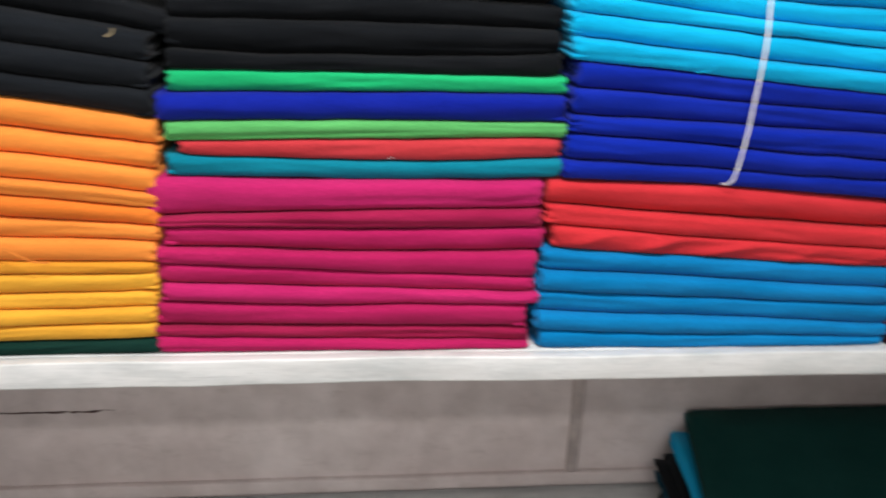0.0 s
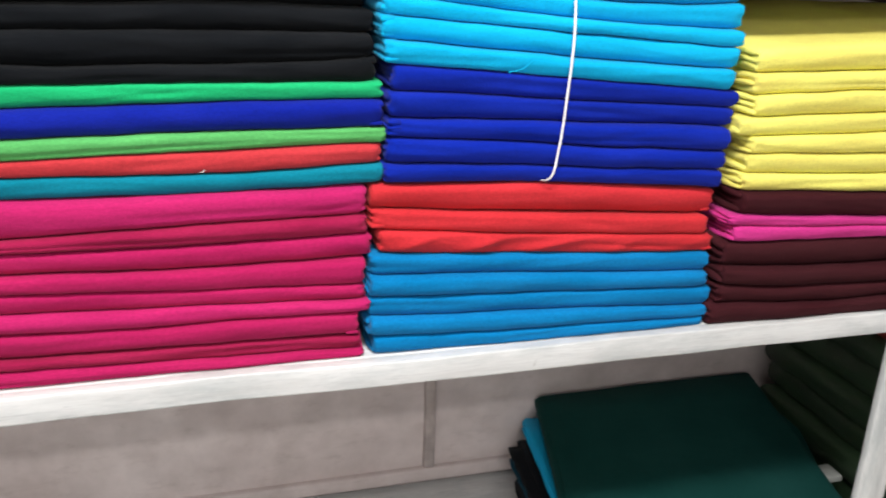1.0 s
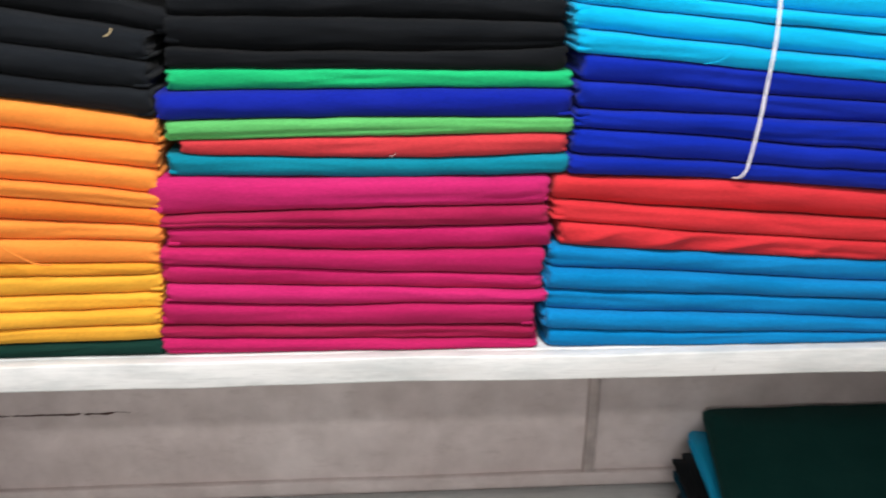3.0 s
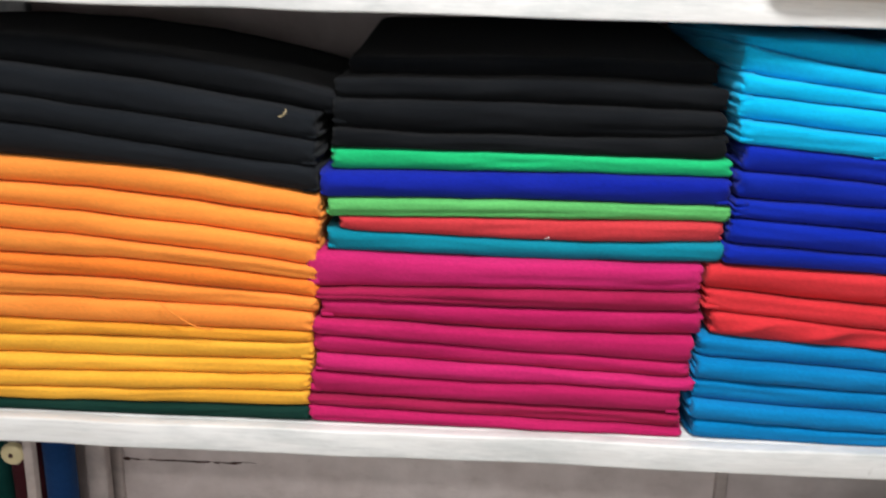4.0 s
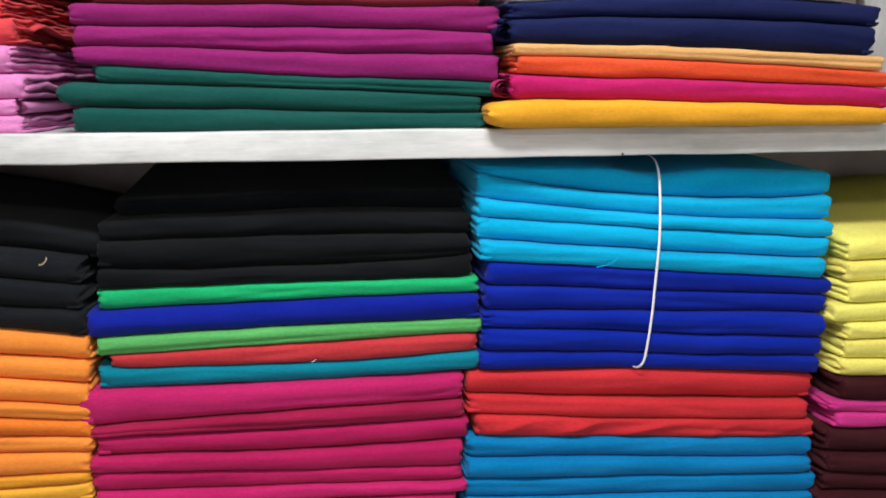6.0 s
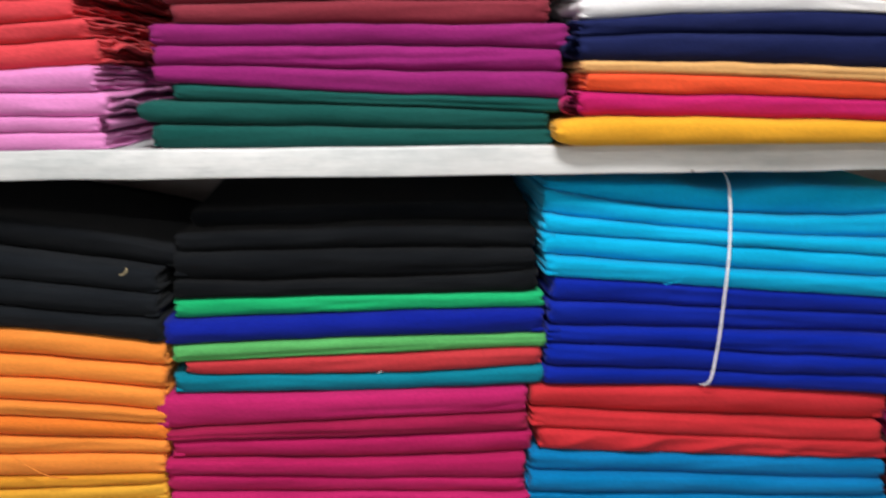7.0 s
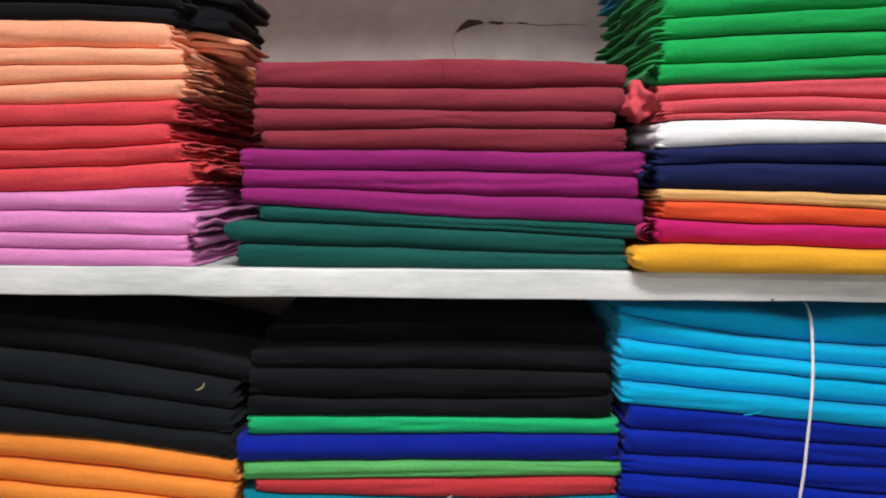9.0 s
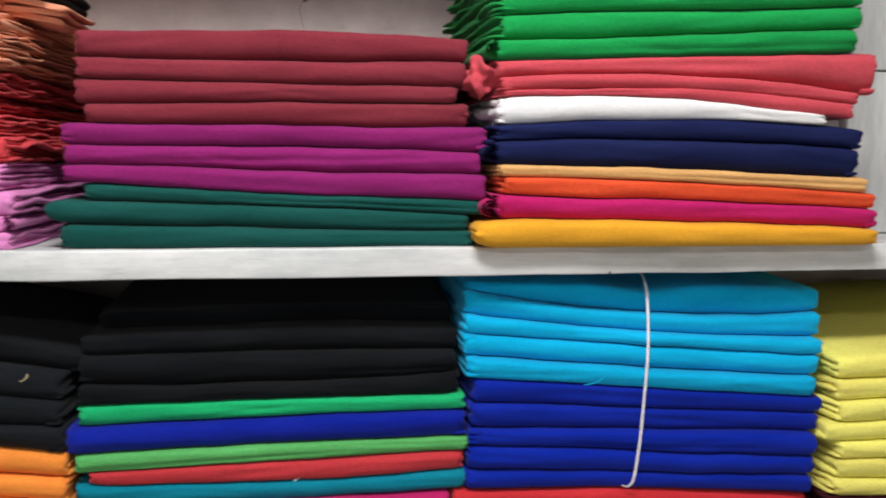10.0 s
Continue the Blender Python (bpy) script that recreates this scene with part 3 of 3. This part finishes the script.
# upper shelf: maroon, purple and pine green
XF = (-0.074, 0.127, 0.339)
stack("pile of maroon, purple and pine cloth", XF, [
    ("maroon", 1.815, 1.820, 1.817, -0.069, 0.336),
    ("maroon", 1.789, 1.788, 1.791, -0.070, 0.334),
    ("maroon", 1.767, 1.764, 1.764, -0.072, 0.324),
    ("maroon", 1.741, 1.743, 1.745, -0.063, 0.337),
    ("purple", 1.720, 1.719, 1.718, -0.087, 0.359),
    ("purple", 1.698, 1.697, 1.692, -0.086, 0.352),
    ("purple", 1.676, 1.671, 1.666, -0.087, 0.357),
    ("pine", 1.657, 1.647, 1.638, -0.066, 0.356),
    ("pine", 1.640, 1.632, 1.623, -0.106, 0.338, dict(taper=(0.022, 0.0))),
    ("pine", 1.614, 1.608, 1.603, -0.092, 0.344, dict(taper=(0.012, 0.012)))],
    (S3, S3, S3), 0.905, 0.47, 1700, flare=(0.007, 0.005))

# upper shelf: green, rose, white, navy and bright lengths
XG = (0.375, 0.574, 0.786)
bright = stack("pile of green and bright cloth", XG, [
    ("wine", 1.992, 1.998, 2.004, 0.372, 0.79, dict(flare=(0.0105, 0.004), leaves=6, wave=0.25)),
    ("turquoise", 1.960, 1.968, 1.975, 0.376, 0.79, dict(flare=(0.0105, 0.004), leaves=6, wave=0.25)),
    ("turquoise", 1.935, 1.944, 1.950, 0.374, 0.79, dict(flare=(0.0105, 0.004), leaves=6, wave=0.25)),
    ("green", 1.909, 1.919, 1.932, 0.375, 0.785, dict(flare=(0.0105, 0.004), leaves=6, wave=0.25)),
    ("green", 1.882, 1.894, 1.906, 0.375, 0.784, dict(flare=(0.0105, 0.004), leaves=6, wave=0.25)),
    ("green", 1.860, 1.872, 1.880, 0.376, 0.783, dict(flare=(0.0105, 0.004), leaves=6, wave=0.25)),
    ("green", 1.838, 1.849, 1.858, 0.376, 0.784, dict(flare=(0.0105, 0.004), leaves=6, wave=0.25)),
    ("green", 1.813, 1.821, 1.834, 0.371, 0.780, dict(flare=(0.008, 0.004), wave=0.25, scroll=(-1,))),
    ("rose", 1.790, 1.798, 1.807, 0.371, 0.804, dict(flare=(0.020, 0.006))),
    ("rose", 1.772, 1.778, 1.761, 0.375, 0.784, dict(flare=(0.012, 0.006)))],
    (1.758, 1.762, 1.748), 0.880, 0.36, 1900, 0.0, leaves=4)
marigold = stack("pile of green and bright cloth", XG, [
    ("rose", 1.758, 1.762, 1.748, 0.377, 0.780),
    ("white", 1.752, 1.751, 1.730, 0.374, 0.746, dict(flare=(0.014, 0.002), taper=(0.014, 0.0))),
    ("navy", 1.721, 1.729, 1.721, 0.372, 0.793),
    ("navy", 1.705, 1.708, 1.697, 0.372, 0.791, dict(scroll=(-1,))),
    ("tan", 1.679, 1.674, 1.666, 0.375, 0.801),
    ("vermilion", 1.665, 1.660, 1.649, 0.379, 0.815),
    ("fuchsia", 1.645, 1.639, 1.630, 0.373, 0.817, dict(scroll=(-1,))),
    ("marigold", 1.619, 1.616, 1.607, 0.347, 0.812, dict(taper=(0.030, 0.013), flare=(0.001, 0.002), back=-0.012))],
    (S3 + 0.001, S3 + 0.001, S3 + 0.001), 0.880, 0.36, 2100, leaves=3, flare=(0.008, 0.004))[-1]

# small loose folds and a twisted end


def lump_bm(c, size, seed):
    """A crumpled wad of cloth with ridges."""
    bm = bmesh.new()
    bmesh.ops.create_icosphere(bm, subdivisions=5, radius=1.0)
    for v in bm.verts:
        q = v.co.copy()
        ridge = 0.22 * math.sin(5 * q.z + 4 * q.x + 3 * noise.noise(q * 1.4 + Vector((seed, 0, 0)))) + 0.25 * noise.noise(q * 2.2 + Vector((0, seed, 0)))
        q *= 1 + ridge
        v.co = Vector(c) + Vector((q.x * size[0], q.y * size[1], q.z * size[2]))
    return bm


def slab_bm(x0, x1, y0, y1, z0, z1, seed):
    """A soft folded slab with ragged edges."""
    bm = box_bm(x0, x1, y0, y1, z0, z1)
    bmesh.ops.subdivide_edges(bm, edges=bm.edges[:], cuts=7, use_grid_fill=True)
    c, half = Vector(((x0 + x1) / 2, (y0 + y1) / 2, (z0 + z1) / 2)), (z1 - z0) / 2
    for v in bm.verts:
        q = (v.co.z - c.z) / half
        v.co.x -= 0.004 * q * q
        v.co.z += 0.004 * noise.noise(Vector((v.co.x * 24, v.co.y * 18, seed))) - (0.14 if half < 0.006 else 0.0) * max(0.0, v.co.x + 0.15)
        v.co += noise.noise_vector(v.co * 38 + Vector((seed, 0, 0))) * min(0.005, half * 0.4)
    return bm


for k, (end, z) in enumerate(((-0.108, 1.859), (-0.103, 1.870), (-0.110, 1.8805), (-0.097, 1.891), (-0.094, 1.902))):
    part("loose_end", slab_bm(-0.20, end, 0.940 + 0.004 * (k % 3), 1.10, z, z + 0.0105, 2 + k), CLOTH["black"], pastel[1 if k < 2 else 0])
for k in range(3):
    part("loose_end", slab_bm(-0.20, -0.091 - 0.004 * k, 0.955 + 0.008 * k, 1.07, 1.849 - 0.0075 * k, 1.855 - 0.0075 * k, 7 + k), CLOTH["peach"], pastel[2])
part("twisted_end", lump_bm((0.357, 0.924, 1.775), (0.021, 0.030, 0.021), 4), CLOTH["rose"], bright[8], "crumpled twisted cloth end")
part("crease_fold", tube_bm([(-0.282, 0.908, 1.233), (-0.262, 0.9055, 1.218), (-0.240, 0.906, 1.206), (-0.222, 0.908, 1.203)], 0.0010, 8, 0.5), CLOTH["orange"], warm[10])
part("crease_fold", tube_bm([(0.478, 0.905, 1.424), (0.494, 0.903, 1.428), (0.508, 0.904, 1.439)], 0.0006, 8, 0.5), CLOTH["cyan"], tied[4])

for dz in (0.0, -0.010):
    part("crease_fold", tube_bm([(0.349, 0.885, 1.603 + dz), (0.358, 0.8775, 1.606 + dz * 0.8), (0.368, 0.8735, 1.611 + dz), (0.374, 0.8735, 1.615 + dz)], 0.0016, 8, 0.6), CLOTH["marigold"], marigold)

thread_maroon = [(0.138, 0.8975, 1.815), (0.139, 0.8950, 1.805), (0.140, 0.8965, 1.793)]

# string round the tied pile
tagged(solid("string", tube_bm([(0.566, 1.020, 1.549), (0.564, 0.965, 1.546), (0.560, 0.9360, 1.536), (0.559, 0.9255, 1.518), (0.5575, 0.9165, 1.490), (0.5550, 0.9085, 1.462),
                                (0.552, 0.9030, 1.436), (0.5495, 0.9025, 1.400), (0.5470, 0.9025, 1.362), (0.5435, 0.9035, 1.328), (0.540, 0.9050, 1.306), (0.5345, 0.911, 1.297), (0.531, 0.930, 1.294)], 0.0015, 8, 0.5), STRING),
       "white flat string tied round the pile", "string")

# loose threads on the folds


def thread(points, material, label, radius=0.0007):
    tagged(solid("thread", tube_bm(points, radius, 5), material), label, "thread")


thread([(-0.142, 0.9085, 1.446), (-0.138, 0.9065, 1.447), (-0.134, 0.9065, 1.451), (-0.134, 0.9085, 1.454)], THREAD, "curl of pale thread on black cloth", 0.0006)
thread([(0.144, 0.912, 1.322), (0.147, 0.9105, 1.323), (0.150, 0.9115, 1.325)], STRING, "bit of white thread on red cloth", 0.0003)

thread(thread_maroon, CLOTH["maroon"], "short pulled thread on maroon cloth", 0.0008)

# ---- lower shelf ----

def lower_cloth(colour, x0, x1, y0, d, z0, z1, turn, seed, label, tip=0.0, **kw):
    ob = folded_cloth(colour, label, lambda x: z0, lambda x: z1, x0, x1, y0, d, seed, "cloth on the lower shelf", 0.003, **kw)
    c = Vector(((x0 + x1) / 2, y0 + d / 2, 0))
    c.z = z0
    m = Matrix.Translation(c) @ Matrix.Rotation(radians(turn), 4, "Z") @ Matrix.Rotation(radians(tip), 4, "Y") @ Matrix.Translation(-c)
    ob.matrix_world = m
    return ob


lower_cloth("black", 0.69, 1.20, 0.95, 0.40, S1, S1 + 0.035, -4, 41, "black cloth at the bottom of the heap")
lower_cloth("petrol", 0.695, 1.20, 0.96, 0.40, S1 + 0.035, S1 + 0.086, -7, 43, "dark petrol blue cloth with crumpled end in the heap", flare=(0.010, 0.004), leaves=4)
lower_cloth("black", 0.693, 1.20, 0.98, 0.38, S1 + 0.086, S1 + 0.102, -6, 47, "black cloth with ragged end in the heap", flare=(0.012, 0.004), leaves=2)
lower_cloth("cyan", 0.705, 1.19, 0.97, 0.40, S1 + 0.102, S1 + 0.128, -8, 53, "cyan cloth under the dark green one")


def slanted(ob, slope, about):
    """Pushes a folded length askew, so that its side edges run aslant to the shelf."""
    m = Matrix.Identity(4)
    m[0][1], m[0][3] = slope, -slope * about
    for o in (ob, *ob.children):
        o.data.transform(m)


under = lower_cloth("forest", 0.74, 1.234, 0.98, 0.345, S1 + 0.128, S1 + 0.141, 0, 57, "dark green cloth askew between other cloth", flare=(0.002, 0.003))
slanted(under, 0.40, 1.2)
cover = lower_cloth("forest", 0.708, 1.203, 0.975, 0.44, S1 + 0.141, S1 + 0.169, 0, 59, "dark forest green cloth lying over other cloth", flare=(0.002, 0.003), taper=(0.016, 0.016))
part("hem_fold", box_bm(0.716, 0.748, 0.985, 1.39, S1 + 0.1685, S1 + 0.1725, 0.001, 0.0012, 30, 8), CLOTH["forest"], cover)
slanted(cover, 0.25, 1.2)


def wrapped_pack(x0, x1, y0, y1, z0, z1, material, label, seed, turn=0.0):
    bm = box_bm(x0, x1, y0, y1, z0, z1)
    bmesh.ops.subdivide_edges(bm, edges=bm.edges[:], cuts=9, use_grid_fill=True)
    cx, cy, cz = (x0 + x1) / 2, (y0 + y1) / 2, (z0 + z1) / 2
    for v in bm.verts:
        u, w, q = (v.co.x - cx) / (x1 - x0) * 2, (v.co.y - cy) / (y1 - y0) * 2, (v.co.z - cz) / (z1 - z0) * 2
        f = 1 - 0.10 * max(abs(u) ** 6, abs(w) ** 6)
        v.co.z = cz + (v.co.z - cz) * f
        g = 1 - 0.05 * abs(q) ** 3
        v.co.x, v.co.y = cx + (v.co.x - cx) * g, cy + (v.co.y - cy) * g
        v.co += noise.noise_vector(v.co * 16 + Vector((seed, 0, 0))) * 0.005 + noise.noise_vector(v.co * 48 + Vector((0, seed, 0))) * 0.002
    rot = Matrix.Translation((cx, cy, 0)) @ Matrix.Rotation(radians(turn), 4, "Z") @ Matrix.Translation((-cx, -cy, 0))
    bm.transform(rot)
    return tagged(solid("wrapped_pack", bm, material), label, "pack", "plastic wrapped packs")


def label_bm(y0, y1, lift, low, high):
    """A slip of print on the side of a pack."""
    return box_bm(1.243 - lift, 1.249 - lift, y0, y1, z + low, z + high, 0.0006)


z = S1
for k in range(8):
    h = 0.054 + 0.006 * (k % 3)
    red = k == 7
    pack = wrapped_pack(1.244 + 0.012 * (k % 2), 1.62, 0.888 + 0.006 * (k % 3), 1.37, z, z + h, RED_FILM if red else GREEN_FILM,
                        "red cloth pack in clear plastic film" if red else "dark green cloth pack in clear plastic film", 70 + k, (-1, 1.5, 0, -2)[k % 4])
    if k == 5:
        lab = part("printed_label", label_bm(0.925, 1.022, 0.0, 0.010, 0.048), LABEL_DARK, pack, "dark printed label")
        part("label_patch", label_bm(1.000, 1.016, 0.0016, 0.016, 0.036), LABEL_BLUE, lab)
        for y0, y1, low, high in ((0.981, 0.990, 0.018, 0.042), (0.966, 0.973, 0.016, 0.040), (0.946, 0.961, 0.014, 0.028), (0.948, 0.962, 0.032, 0.042), (0.928, 0.932, 0.013, 0.044)):
            part("label_patch", label_bm(y0, y1, 0.0016, low, high), LABEL_PALE, lab)
    z += h - 0.002
for k, (x, y) in enumerate(((1.216, 1.205), (1.205, 1.110))):
    tagged(solid("white_card", box_bm(x - 0.03, x + 0.03, y - 0.02, y + 0.02, S1 + 0.10 + 0.02 * k, S1 + 0.112 + 0.02 * k, 0.002, 0.001), CARD), "white card tucked beside the dark cloth", "card")

# wine coloured bundle in film on the lemon pile
wrapped_pack(1.215, 1.56, 1.23, 1.40, 1.484, 1.550, WINE_FILM, "wine red bundle in clear plastic film", 91, 4)
rings = []
for y, f in ((1.118, 0.10), (1.119, 0.45), (1.124, 0.75), (1.133, 0.93), (1.145, 1.0), (1.17, 1.02), (1.20, 0.99), (1.225, 0.96)):
    rings.append([(1.318 + math.cos(a) * f * 0.036 * (1 + 0.10 * math.sin(3 * a + y * 30)), y + 0.004 * math.sin(2 * a), 1.518 + math.sin(a) * f * 0.034 * (1 + 0.06 * math.sin(5 * a)))
                  for a in (2 * math.pi * k / 28 for k in range(28))])
tagged(solid("cloth_bundle", loft_bm(rings), CLOTH["rosewood"]), "dull rosewood cloth rolled into a round bundle", "cloth bundle")

# upright rolls beyond the wall plank on the lower shelf


def roll(x, y, r, h, colour, seed):
    rings = []
    for j in range(14):
        zz = S1 + h * j / 13
        rings.append([(x + math.cos(a) * r * (1 + 0.10 * noise.noise(Vector((math.cos(a) * 2, math.sin(a) * 2 + seed, zz * 5)))),
                       y + math.sin(a) * r, zz) for a in (2 * math.pi * k / 20 for k in range(20))])
    tagged(solid("cloth_roll", loft_bm(rings), CLOTH[colour]), ("dark blue" if colour == "denim" else colour) + " cloth roll standing on the shelf", "cloth roll", "cloth rolls")


roll(-0.626, 1.31, 0.026, 0.43, "denim", 1)
roll(-0.680, 1.31, 0.028, 0.44, "wine", 2)
roll(-0.745, 1.32, 0.034, 0.43, "forest", 3)
roll(-0.822, 1.32, 0.036, 0.44, "wine", 4)
roll(-0.900, 1.32, 0.036, 0.44, "navy", 5)
tagged(solid("thin_post", box_bm(-0.507, -0.495, 0.99, 1.003, S1, 1.052, 0.001, 0.0008, 20, 31), STRIP), "thin greyish white upright under the shelf", "post")
knob = []
for r, y in ((0.002, 1.000), (0.013, 1.000), (0.015, 0.997), (0.015, 0.990), (0.0125, 0.987), (0.003, 0.987)):
    knob.append([(-0.521 + math.cos(2 * math.pi * k / 24) * r, y, 0.982 + math.sin(2 * math.pi * k / 24) * r) for k in range(24)])
disc = tagged(solid("round_button", loft_bm(knob), CREAM), "cream round plastic button on the thin upright", "button")
part("screw", tube_bm([(-0.521, 0.988, 0.982), (-0.521, 0.9855, 0.982)], 0.003, 8), SOOT, disc)
